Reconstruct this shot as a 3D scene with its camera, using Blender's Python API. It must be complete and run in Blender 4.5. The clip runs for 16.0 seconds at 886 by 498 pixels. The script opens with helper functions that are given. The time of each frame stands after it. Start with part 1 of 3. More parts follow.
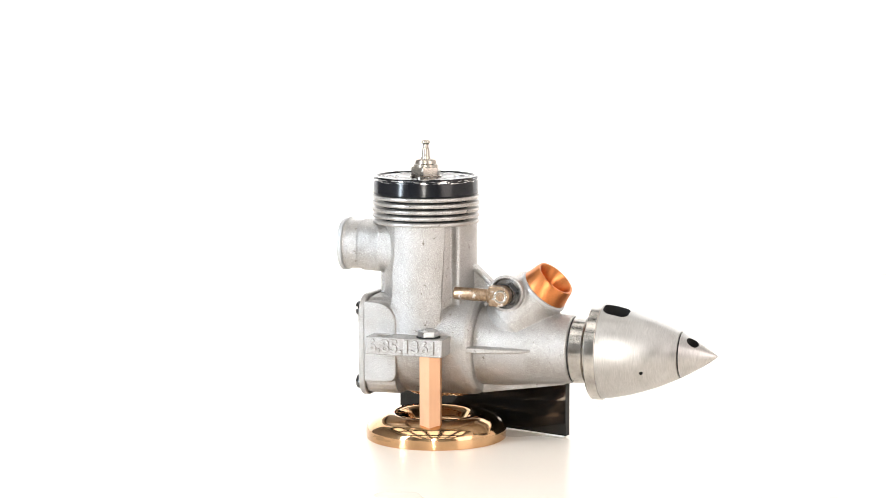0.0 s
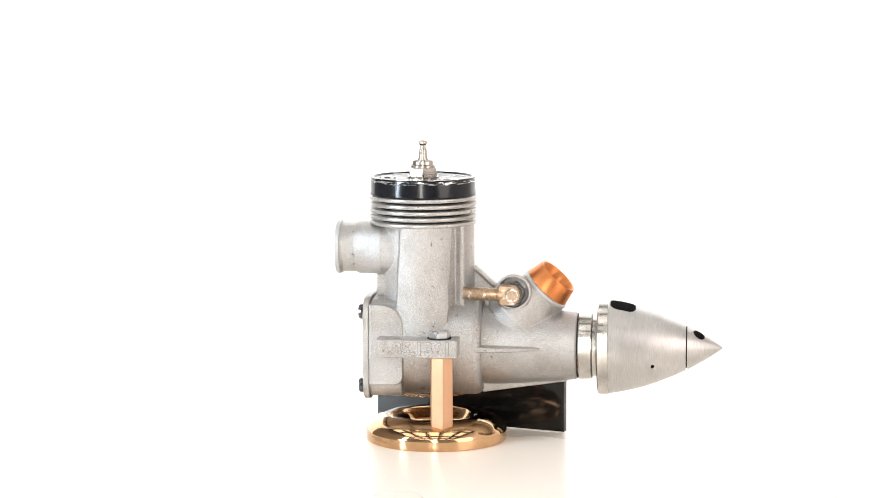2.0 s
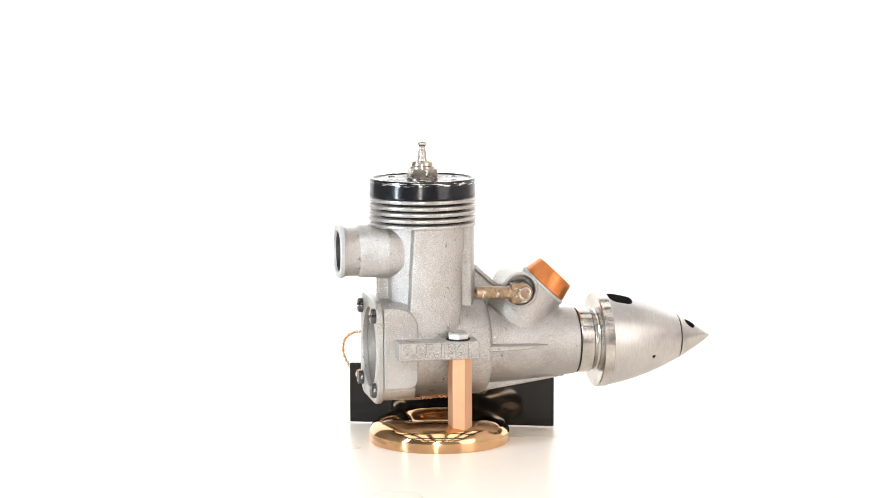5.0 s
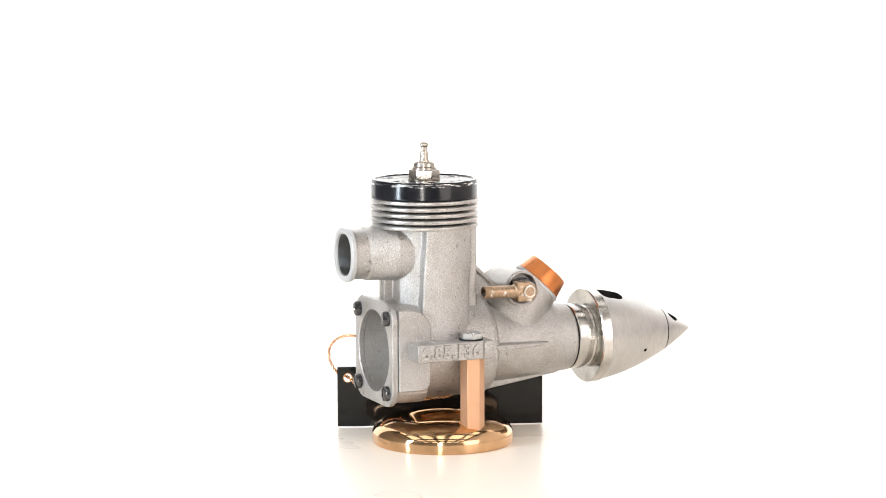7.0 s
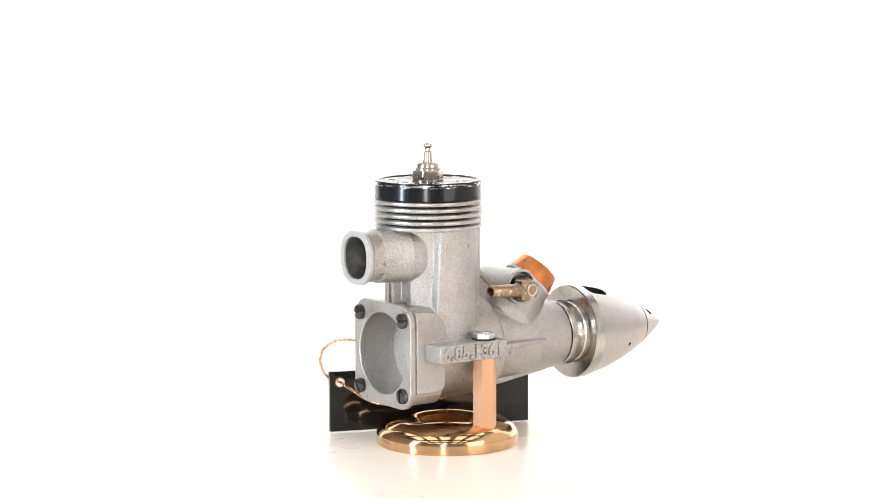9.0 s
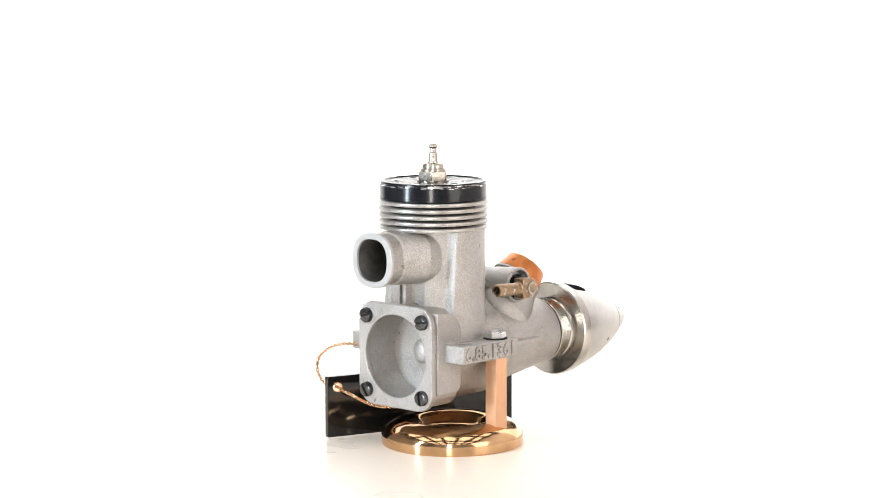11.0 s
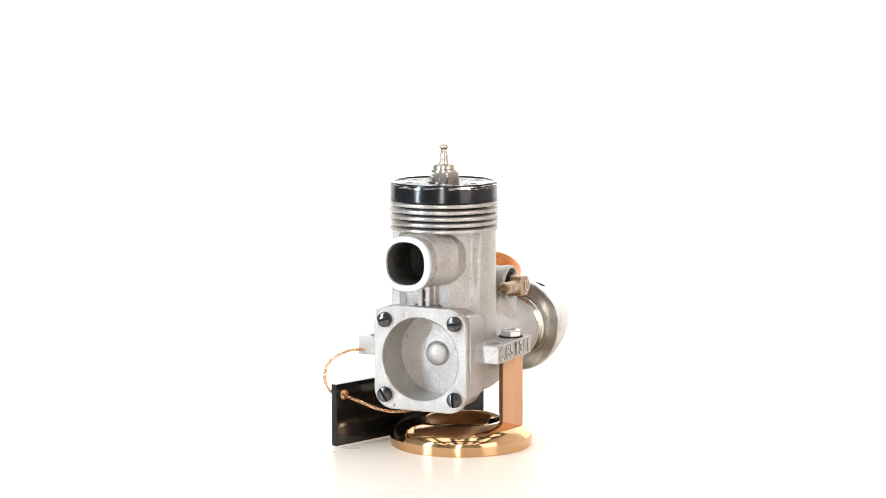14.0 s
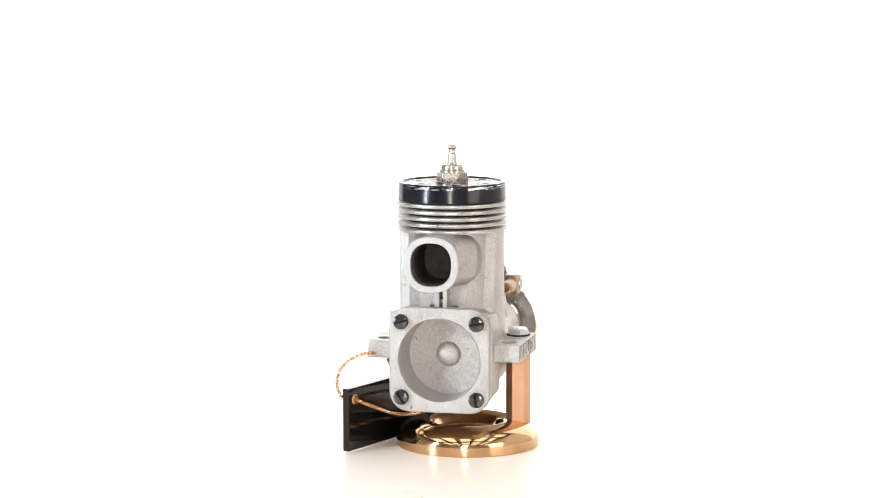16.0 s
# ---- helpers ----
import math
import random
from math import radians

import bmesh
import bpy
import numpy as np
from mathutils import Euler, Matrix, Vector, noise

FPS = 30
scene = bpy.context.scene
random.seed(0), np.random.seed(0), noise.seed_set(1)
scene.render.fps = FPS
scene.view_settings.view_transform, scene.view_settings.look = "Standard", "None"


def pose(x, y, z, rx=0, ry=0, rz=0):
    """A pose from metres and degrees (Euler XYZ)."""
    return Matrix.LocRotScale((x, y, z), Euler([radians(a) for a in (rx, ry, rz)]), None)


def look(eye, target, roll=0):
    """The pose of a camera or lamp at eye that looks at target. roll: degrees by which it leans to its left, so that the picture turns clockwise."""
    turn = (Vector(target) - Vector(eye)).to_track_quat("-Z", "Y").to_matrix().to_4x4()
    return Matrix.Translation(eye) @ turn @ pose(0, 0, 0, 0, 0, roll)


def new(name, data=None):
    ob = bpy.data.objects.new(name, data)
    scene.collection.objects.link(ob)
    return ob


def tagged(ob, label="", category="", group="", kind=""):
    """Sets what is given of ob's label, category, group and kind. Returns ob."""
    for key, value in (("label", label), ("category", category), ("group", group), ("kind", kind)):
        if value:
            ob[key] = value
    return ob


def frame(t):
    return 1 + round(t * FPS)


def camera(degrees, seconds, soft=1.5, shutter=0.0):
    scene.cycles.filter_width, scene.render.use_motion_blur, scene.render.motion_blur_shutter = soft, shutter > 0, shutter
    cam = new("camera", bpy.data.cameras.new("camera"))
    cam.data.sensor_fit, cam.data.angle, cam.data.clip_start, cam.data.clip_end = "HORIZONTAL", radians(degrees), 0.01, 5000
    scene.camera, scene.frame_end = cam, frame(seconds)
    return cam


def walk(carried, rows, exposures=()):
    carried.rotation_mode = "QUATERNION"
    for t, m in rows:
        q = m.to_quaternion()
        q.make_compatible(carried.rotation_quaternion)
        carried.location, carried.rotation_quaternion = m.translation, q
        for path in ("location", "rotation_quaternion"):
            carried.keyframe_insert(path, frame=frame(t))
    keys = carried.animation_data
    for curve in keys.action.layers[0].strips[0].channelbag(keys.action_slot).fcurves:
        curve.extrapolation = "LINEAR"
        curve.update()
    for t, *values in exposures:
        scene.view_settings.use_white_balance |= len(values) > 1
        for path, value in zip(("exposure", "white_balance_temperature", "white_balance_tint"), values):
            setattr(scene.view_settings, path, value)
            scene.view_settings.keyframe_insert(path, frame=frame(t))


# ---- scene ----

# ---- camera: it stands still, the turntable turns ----
AIM = Vector((-0.0074, 0.0, 0.0604))
DIST, PITCH = 0.7609, radians(7.345)
EYE = AIM + DIST * Vector((0, -math.cos(PITCH), math.sin(PITCH)))
cam = camera(20.85, 16.0, soft=0.7)
walk(cam, [(0, look(EYE, AIM, -0.135)), (16, look(EYE, AIM, -0.135))])

# ---- light: two tall soft boxes, an added broad warm fill, a lit ceiling panel and a glowing white backdrop in a pale room ----
world = bpy.data.worlds.new("room_air")
world.use_nodes = True
world.node_tree.nodes["Background"].inputs[0].default_value = (0.9, 0.95, 1.0, 1)
world.node_tree.nodes["Background"].inputs[1].default_value = 0.2
scene.world = world
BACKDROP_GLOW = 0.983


def soft_box(name, eye, target, width, height, watts, colour):
    data = bpy.data.lights.new(name, "AREA")
    data.shape, data.size, data.size_y, data.energy, data.color = "RECTANGLE", width, height, watts, colour
    ob = new(name, data)
    ob.matrix_world = look(eye, target)
    return ob


soft_box("soft_box_key", (-0.80, -0.52, 0.26), (0, 0, 0.20), 0.085, 1.0, 12.5, (0.78, 0.89, 1.0))
soft_box("soft_box_front", (-0.09, -1.12, 0.28), (0, 0, 0.22), 0.085, 1.0, 6.6, (1.0, 0.96, 0.90))
soft_box("ceiling_panel", (-0.15, -0.80, 1.60), (-0.15, -0.799, 0), 2.5, 3.0, 52.0, (1.0, 0.955, 0.90))
# Added unseen fill that brightens and warms the right-facing metal.
soft_box("warm_fill", (1.05, -0.80, 0.35), (0, 0, 0.1), 0.9, 1.2, 10.0, (1.0, 0.90, 0.865))
scene.view_settings.exposure = 0.0


# ---- materials ----
def material(name):
    m = bpy.data.materials.new(name)
    m.use_nodes = True
    nt = m.node_tree
    return m, nt, nt.nodes["Principled BSDF"]


def tex_noise(nt, scale, detail=3.0, rough=0.55, stretch=None):
    co = nt.nodes.new("ShaderNodeTexCoord")
    n = nt.nodes.new("ShaderNodeTexNoise")
    n.inputs["Scale"].default_value, n.inputs["Detail"].default_value, n.inputs["Roughness"].default_value = scale, detail, rough
    if stretch:
        mp = nt.nodes.new("ShaderNodeMapping")
        mp.inputs["Scale"].default_value = stretch
        nt.links.new(co.outputs["Object"], mp.inputs["Vector"])
        nt.links.new(mp.outputs["Vector"], n.inputs["Vector"])
    else:
        nt.links.new(co.outputs["Object"], n.inputs["Vector"])
    return n.outputs["Fac"]


def ramp(nt, fac, stops):
    r = nt.nodes.new("ShaderNodeValToRGB")
    el = r.color_ramp.elements
    while len(el) < len(stops):
        el.new(0.5)
    for e, (pos, col) in zip(el, stops):
        e.position = pos
        e.color = (*col, 1) if len(col) == 3 else col
    nt.links.new(fac, r.inputs["Fac"])
    return r.outputs["Color"]


def mix(nt, a, b, fac, mode="MIX"):
    n = nt.nodes.new("ShaderNodeMix")
    n.data_type, n.blend_type = "RGBA", mode
    if isinstance(fac, float):
        n.inputs["Factor"].default_value = fac
    else:
        nt.links.new(fac, n.inputs["Factor"])
    nt.links.new(a, n.inputs["A"])
    nt.links.new(b, n.inputs["B"])
    return n.outputs["Result"]


def bump(nt, bsdf, fac, height, strength=1.0):
    b = nt.nodes.new("ShaderNodeBump")
    b.inputs["Distance"].default_value, b.inputs["Strength"].default_value = height, strength
    nt.links.new(fac, b.inputs["Height"])
    nt.links.new(b.outputs["Normal"], bsdf.inputs["Normal"])


def grey(v, warm=0.0):
    return (v * (1 + warm), v, v * (1 - warm))


def cast_metal(name, level, rough, grain=3100, relief=0.00020, metal=0.7, glint=0.24):
    """Blasted aluminium: fine grain, scattered glints painted into the colour, small dark pits and broad staining."""
    m, nt, b = material(name)
    fine = tex_noise(nt, grain, 2.0, 0.6)
    sparkle = tex_noise(nt, grain * 1.05, 1.5, 0.5)
    pits = tex_noise(nt, 620, 3.0, 0.6)
    broad = tex_noise(nt, 110, 5.0, 0.65)
    c1 = ramp(nt, fine, [(0.31, grey(level * 0.66, 0.055)), (0.5, grey(level, 0.025)), (0.69, grey(level * 1.26, 0.03))])
    c2 = ramp(nt, broad, [(0.3, (0.79, 0.765, 0.73)), (0.58, (1, 1, 1))])
    c3 = ramp(nt, pits, [(0.28, (0.36, 0.33, 0.29)), (0.35, (1, 1, 1))])
    # Bright specks added to the colour as painted glints.
    c4 = ramp(nt, sparkle, [(0.61, (0, 0, 0)), (0.69, grey(glint))])
    base = mix(nt, mix(nt, c1, c2, 1.0, "MULTIPLY"), c3, 1.0, "MULTIPLY")
    nt.links.new(mix(nt, base, c4, 1.0, "ADD"), b.inputs["Base Color"])
    b.inputs["Metallic"].default_value = metal
    nt.links.new(ramp(nt, broad, [(0.3, grey(rough - 0.06)), (0.7, grey(rough + 0.08))]), b.inputs["Roughness"])
    bump(nt, b, fine, relief, 0.8)
    return m


def turned_metal(name, colour, rough, lines=(1, 1, 1), scale=900, relief=0.00001, tarnish=0.85, blotch=0.88):
    m, nt, b = material(name)
    streak = tex_noise(nt, scale, 2.0, 0.5, lines)
    blot = tex_noise(nt, 120, 4.0, 0.6)
    lo = tuple(c * tarnish for c in colour)
    nt.links.new(mix(nt, ramp(nt, streak, [(0.25, lo), (0.75, colour)]), ramp(nt, blot, [(0.3, (blotch, blotch * 0.99, blotch * 0.98)), (0.65, (1, 1, 1))]), 1.0, "MULTIPLY"), b.inputs["Base Color"])
    b.inputs["Metallic"].default_value = 1.0
    nt.links.new(ramp(nt, blot, [(0.3, grey(rough * 0.8)), (0.7, grey(rough * 1.3))]), b.inputs["Roughness"])
    bump(nt, b, streak, relief, 0.5)
    return m


CAST = cast_metal("sandblasted_aluminium", 0.42, 0.36)
CAST_FLOOR = cast_metal("sandblasted_cup_floor", 0.47, 0.42, relief=0.00008, metal=0.5, glint=0.3)
FIN = cast_metal("turned_fin_aluminium", 0.43, 0.33, 2600, 0.00004, 0.7, 0.1)
BRIGHT = turned_metal("bright_turned_aluminium", (0.67, 0.66, 0.645), 0.36, (22, 0.4, 0.4), tarnish=0.62, blotch=0.80)
DRIVER = turned_metal("polished_driver_aluminium", (0.68, 0.66, 0.625), 0.20, (9, 0.5, 0.5), blotch=0.55)
STEEL = turned_metal("nickel_plated_steel", (0.55, 0.51, 0.455), 0.24)
BRASS = turned_metal("polished_brass", (0.75, 0.475, 0.26), 0.10, (1, 1, 1), 110, 0.00045, tarnish=0.84, blotch=0.82)
BRASS_SATIN = turned_metal("satin_brass", (0.70, 0.43, 0.27), 0.50, (1, 1, 0.1), tarnish=0.95, blotch=0.95)
COPPER = turned_metal("copper_anodised_aluminium", (0.66, 0.235, 0.08), 0.32, (2, 2, 2))
CHAIN = turned_metal("chain_brass", (0.86, 0.55, 0.33), 0.22)
ZINC = turned_metal("zinc_plated_steel", (0.74, 0.75, 0.77), 0.28)


def worn_plating():
    """Tarnished brass with flakes of old nickel plating."""
    m, nt, b = material("tarnished_brass")
    blot = tex_noise(nt, 420, 4.0, 0.62)
    brown = ramp(nt, tex_noise(nt, 1300, 3.0), [(0.3, (0.24, 0.165, 0.105)), (0.7, (0.44, 0.31, 0.205))])
    silver = ramp(nt, tex_noise(nt, 900, 2.0), [(0.3, (0.46, 0.42, 0.37)), (0.7, (0.72, 0.68, 0.62))])
    flakes = ramp(nt, blot, [(0.585, (0, 0, 0)), (0.64, (1, 1, 1))])
    nt.links.new(mix(nt, brown, silver, flakes), b.inputs["Base Color"])
    b.inputs["Metallic"].default_value = 0.95
    nt.links.new(ramp(nt, blot, [(0.3, grey(0.26)), (0.7, grey(0.42))]), b.inputs["Roughness"])
    bump(nt, b, blot, 0.00012, 0.6)
    return m


BRASS_OLD = worn_plating()


def black_anodised():
    m, nt, b = material("black_anodised_aluminium")
    b.inputs["Roughness"].default_value = 0.17
    b.inputs["Specular IOR Level"].default_value = 0.4
    co = nt.nodes.new("ShaderNodeTexCoord")
    sep = nt.nodes.new("ShaderNodeSeparateXYZ")
    nt.links.new(co.outputs["Object"], sep.inputs[0])
    rim = nt.nodes.new("ShaderNodeMapRange")
    rim.inputs["From Min"].default_value, rim.inputs["From Max"].default_value = 0.0805, 0.0838
    nt.links.new(sep.outputs["Z"], rim.inputs["Value"])
    chips = ramp(nt, tex_noise(nt, 300, 6.0, 0.70, (0.8, 0.8, 5.5)), [(0.525, (0, 0, 0)), (0.575, (1, 1, 1))])
    worn = nt.nodes.new("ShaderNodeMath")
    worn.operation = "MULTIPLY"
    band = ramp(nt, rim.outputs[0], [(0.36, (0, 0, 0)), (0.47, (1, 1, 1)), (0.68, (1, 1, 1)), (0.74, (0.3, 0.3, 0.3)), (0.81, (0.3, 0.3, 0.3)), (0.87, (0.95, 0.95, 0.95))])
    nt.links.new(band, worn.inputs[0])
    nt.links.new(chips, worn.inputs[1])
    a = ramp(nt, worn.outputs[0], [(0.35, (0.006, 0.007, 0.010)), (0.6, (0.72, 0.71, 0.69))])
    nt.links.new(a, b.inputs["Base Color"])
    nt.links.new(ramp(nt, worn.outputs[0], [(0.35, (0, 0, 0)), (0.6, (0.8, 0.8, 0.8))]), b.inputs["Metallic"])
    bump(nt, b, tex_noise(nt, 1500, 2.0), 0.000006, 0.5)
    return m


def plain(name, colour, rough, spread=0.12, scale=300, metal=0.0, relief=0.00002):
    m, nt, b = material(name)
    n = tex_noise(nt, scale, 4.0, 0.6)
    nt.links.new(ramp(nt, n, [(0.3, tuple(c * (1 - spread) for c in colour)), (0.7, tuple(min(1, c * (1 + spread)) for c in colour))]), b.inputs["Base Color"])
    nt.links.new(ramp(nt, n, [(0.3, grey(rough * 0.85)), (0.7, grey(rough * 1.15))]), b.inputs["Roughness"])
    b.inputs["Metallic"].default_value = metal
    bump(nt, b, n, relief, 0.4)
    return m


LIP = plain("machined_aluminium_face", (0.46, 0.465, 0.47), 0.45, 0.10, 900, 0.4)
HEAD_BLACK = black_anodised()
SCREW_BLACK = plain("blackened_steel", (0.085, 0.085, 0.088), 0.16, 0.4, 900, 0.85)
# Black for dark parts, and for shade painted between fins and in cuts.
BLACK_AND_SHADE = plain("black_parts_and_shade", (0.008, 0.008, 0.008), 0.7)
# Dark tone for the shade painted round the serial figures.
OUTLINE_SHADE = plain("painted_outline_shade", (0.21, 0.19, 0.165), 0.6, 0.3, 1500)
DARK_PORT = plain("dark_port", (0.024, 0.022, 0.020), 0.40, 0.5, 500, 0.2)
DARK_PORT.node_tree.nodes["Principled BSDF"].inputs["Specular IOR Level"].default_value = 0.35
ACRYLIC = plain("black_acrylic", (0.006, 0.006, 0.006), 0.08, 0.2, 200, 0.0, 0.000001)
ACRYLIC.node_tree.nodes["Principled BSDF"].inputs["Specular IOR Level"].default_value = 0.36
TABLE_WHITE = plain("white_lacquered_board", (0.93, 0.86, 0.77), 0.28, 0.012, 9)
TABLE_WHITE.node_tree.nodes["Principled BSDF"].inputs["Specular IOR Level"].default_value = 0.28
FELT = plain("white_felt", (0.85, 0.84, 0.82), 0.9, 0.05)
WALL_PAINT = plain("white_wall_paint", (0.62, 0.605, 0.585), 0.85, 0.08, 3)
FLOOR_GREY = plain("dark_floor", (0.05, 0.047, 0.045), 0.6, 0.15, 4)
ROSE_PAINT = plain("pale_rose_wall_paint", (0.84, 0.765, 0.72), 0.8, 0.05, 3)


def backdrop_paper():
    m, nt, b = material("glowing_white_backdrop")
    n = tex_noise(nt, 2.0, 2.0)
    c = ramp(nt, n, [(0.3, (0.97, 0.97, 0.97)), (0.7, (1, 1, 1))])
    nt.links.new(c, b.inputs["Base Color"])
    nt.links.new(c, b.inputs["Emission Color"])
    # The sheet emits its own white; no lamp lights it.
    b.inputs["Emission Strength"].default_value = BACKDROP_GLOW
    b.inputs["Roughness"].default_value = 0.9
    return m


BACKDROP = backdrop_paper()

# ---- mesh tools; lengths in millimetres, x along the crankshaft, z from the crankshaft's axis ----
CRANK_HEIGHT = 29.9
AX = Matrix.Rotation(radians(90), 4, "Y")  # turns the z axis of a profile into x


def revolve(bm, profile, m=Matrix(), n=64, closed=False):
    """profile: pairs (height along z, radius)."""
    rings = []
    for h, r in profile:
        if r < 1e-6:
            rings.append([bm.verts.new(m @ Vector((0, 0, h)))])
        else:
            rings.append([bm.verts.new(m @ Vector((r * math.cos(2 * math.pi * k / n), r * math.sin(2 * math.pi * k / n), h))) for k in range(n)])
    pairs = list(zip(rings, rings[1:])) + ([(rings[-1], rings[0])] if closed else [])
    for a, b in pairs:
        for k in range(n):
            q = (k + 1) % n
            if len(a) == 1 and len(b) == 1:
                break
            if len(a) == 1:
                bm.faces.new((a[0], b[k], b[q]))
            elif len(b) == 1:
                bm.faces.new((a[k], b[0], a[q]))
            else:
                bm.faces.new((a[k], b[k], b[q], a[q]))
    if not closed:
        for ring in (rings[0], rings[-1]):
            if len(ring) > 1:
                bm.faces.new(ring)


def loft(bm, rings, m=Matrix()):
    vs = [[bm.verts.new(m @ Vector(p)) for p in ring] for ring in rings]
    n = len(vs[0])
    for a, b in zip(vs, vs[1:]):
        for k in range(n):
            bm.faces.new((a[k], a[(k + 1) % n], b[(k + 1) % n], b[k]))
    bm.faces.new(vs[0][::-1])
    bm.faces.new(vs[-1])


def prism(bm, outline, z0, z1, m=Matrix()):
    loft(bm, [[(x, y, z0) for x, y in outline], [(x, y, z1) for x, y in outline]], m)


def ring_prism(bm, outer, inner, z0, z1, m=Matrix()):
    """A plate with one hole; both outlines have the same number of points, starting at the same bearing."""
    n = len(outer)
    vs = [[bm.verts.new(m @ Vector((x, y, z))) for x, y in line] for line, z in ((outer, z0), (outer, z1), (inner, z1), (inner, z0))]
    for a, b in zip(vs, vs[1:] + vs[:1]):
        for k in range(n):
            bm.faces.new((a[k], a[(k + 1) % n], b[(k + 1) % n], b[k]))


def rounded_square(half, radius, n=64, half_y=None):
    """Points at even bearings on a rounded rectangle."""
    hx, hy = half, half_y or half
    out = []
    for k in range(n):
        a = 2 * math.pi * k / n
        d = Vector((math.cos(a), math.sin(a)))
        lo, hi = 0.0, hx + hy
        for _ in range(40):
            mid = (lo + hi) / 2
            qx, qy = max(abs(d.x * mid) - (hx - radius), 0), max(abs(d.y * mid) - (hy - radius), 0)
            if math.hypot(qx, qy) <= radius and abs(d.x * mid) <= hx and abs(d.y * mid) <= hy:
                lo = mid
            else:
                hi = mid
        out.append((d.x * lo, d.y * lo))
    return out


def circle(r, n=64, cx=0.0, cy=0.0):
    return [(cx + r * math.cos(2 * math.pi * k / n), cy + r * math.sin(2 * math.pi * k / n)) for k in range(n)]


def box_outline(x0, x1, y0, y1, cx, cy, n=64):
    """The rectangle, met by rays at even bearings from (cx, cy)."""
    out = []
    for k in range(n):
        a = 2 * math.pi * k / n
        dx, dy = math.cos(a), math.sin(a)
        s = min((x1 - cx) / dx if dx > 1e-9 else 1e9, (x0 - cx) / dx if dx < -1e-9 else 1e9,
                (y1 - cy) / dy if dy > 1e-9 else 1e9, (y0 - cy) / dy if dy < -1e-9 else 1e9)
        out.append((cx + s * dx, cy + s * dy))
    for p in ((x0, y0), (x1, y0), (x1, y1), (x0, y1)):
        a = math.atan2(p[1] - cy, p[0] - cx) % (2 * math.pi)
        out[round(a * n / (2 * math.pi)) % n] = p
    return out


def to_mesh(name, bm, mat, sharp=35):
    bmesh.ops.recalc_face_normals(bm, faces=bm.faces)
    for v in bm.verts:
        v.co = (v.co + Vector((0, 0, CRANK_HEIGHT))) * 0.001
    me = bpy.data.meshes.new(name)
    bm.to_mesh(me)
    bm.free()
    me.materials.append(mat)
    me.shade_smooth()
    me.set_sharp_from_angle(angle=radians(sharp))
    return me


def part(name, bm, mat, parent, label="", bevel=0.0, sharp=35):
    ob = new(name, to_mesh(name, bm, mat, sharp))
    ob.parent = parent
    if label:
        tagged(ob, label)
    if bevel:
        b = ob.modifiers.new("edge", "BEVEL")
        b.width, b.segments, b.limit_method, b.angle_limit = bevel * 0.001, 2, "ANGLE", radians(40)
    return ob


def bake(ob):
    """Settles an object's modifiers into its mesh."""
    dg = bpy.context.evaluated_depsgraph_get()
    me = bpy.data.meshes.new_from_object(ob.evaluated_get(dg))
    ob.modifiers.clear()
    ob.data = me
    return ob


def cut(ob, bm):
    """Takes the solid bm out of ob's mesh; the cut faces turn black, as painted shade."""
    tool = new("cutter", to_mesh("cutter", bm, BLACK_AND_SHADE))
    b = ob.modifiers.new("cut", "BOOLEAN")
    b.operation, b.object, b.solver = "DIFFERENCE", tool, "EXACT"
    b.material_mode = "TRANSFER"
    bpy.context.view_layer.update()
    bake(ob)
    bpy.data.objects.remove(tool)
    ob.data.shade_smooth()
    ob.data.set_sharp_from_angle(angle=radians(35))
    return ob


def cast(ob, voxel=0.3, rounds=4):
    """Melts the overlapping solids of a casting into one skin with soft inner corners."""
    r = ob.modifiers.new("melt", "REMESH")
    r.mode, r.voxel_size, r.use_smooth_shade = "VOXEL", voxel * 0.001, True
    s = ob.modifiers.new("soften", "SMOOTH")
    s.factor, s.iterations = 0.5, rounds
    bpy.context.view_layer.update()
    bake(ob)
    ob.data.shade_smooth()
    return ob


def thing(name, label, category):
    return tagged(new(name), label, category)


def plate_box(bm, x0, x1, y0, y1, z0, z1, m=Matrix()):
    prism(bm, [(x0, y0), (x1, y0), (x1, y1), (x0, y1)], z0, z1, m)


def room_box(name, x0, x1, y0, y1, z0, z1, mat):
    bm = bmesh.new()
    plate_box(bm, x0 * 1000, x1 * 1000, y0 * 1000, y1 * 1000, z0 * 1000 - CRANK_HEIGHT, z1 * 1000 - CRANK_HEIGHT)
    return tagged(new(name, to_mesh(name, bm, mat)), kind="structure")


# ---- the room and the table ----
room_box("floor", -2.2, 1.25, -2.6, 1.8, -0.85, -0.75, FLOOR_GREY)
room_box("ceiling", -2.2, 1.25, -2.6, 1.8, 1.85, 1.95, WALL_PAINT)
room_box("wall_north", -2.2, 1.25, 1.8, 1.9, -0.85, 1.95, WALL_PAINT)
room_box("wall_south", -2.2, 1.25, -2.7, -2.6, -0.85, 1.95, WALL_PAINT)
room_box("wall_west", -2.3, -2.2, -2.7, 1.9, -0.85, 1.95, WALL_PAINT)
room_box("wall_east", 1.15, 1.25, -2.6, 1.8, -0.75, 1.85, ROSE_PAINT)


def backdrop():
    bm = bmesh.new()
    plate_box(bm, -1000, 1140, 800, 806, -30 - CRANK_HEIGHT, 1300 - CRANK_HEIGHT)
    tagged(new("backdrop", to_mesh("backdrop", bm, BACKDROP)), "evenly self-glowing white backdrop behind the table", kind="structure")


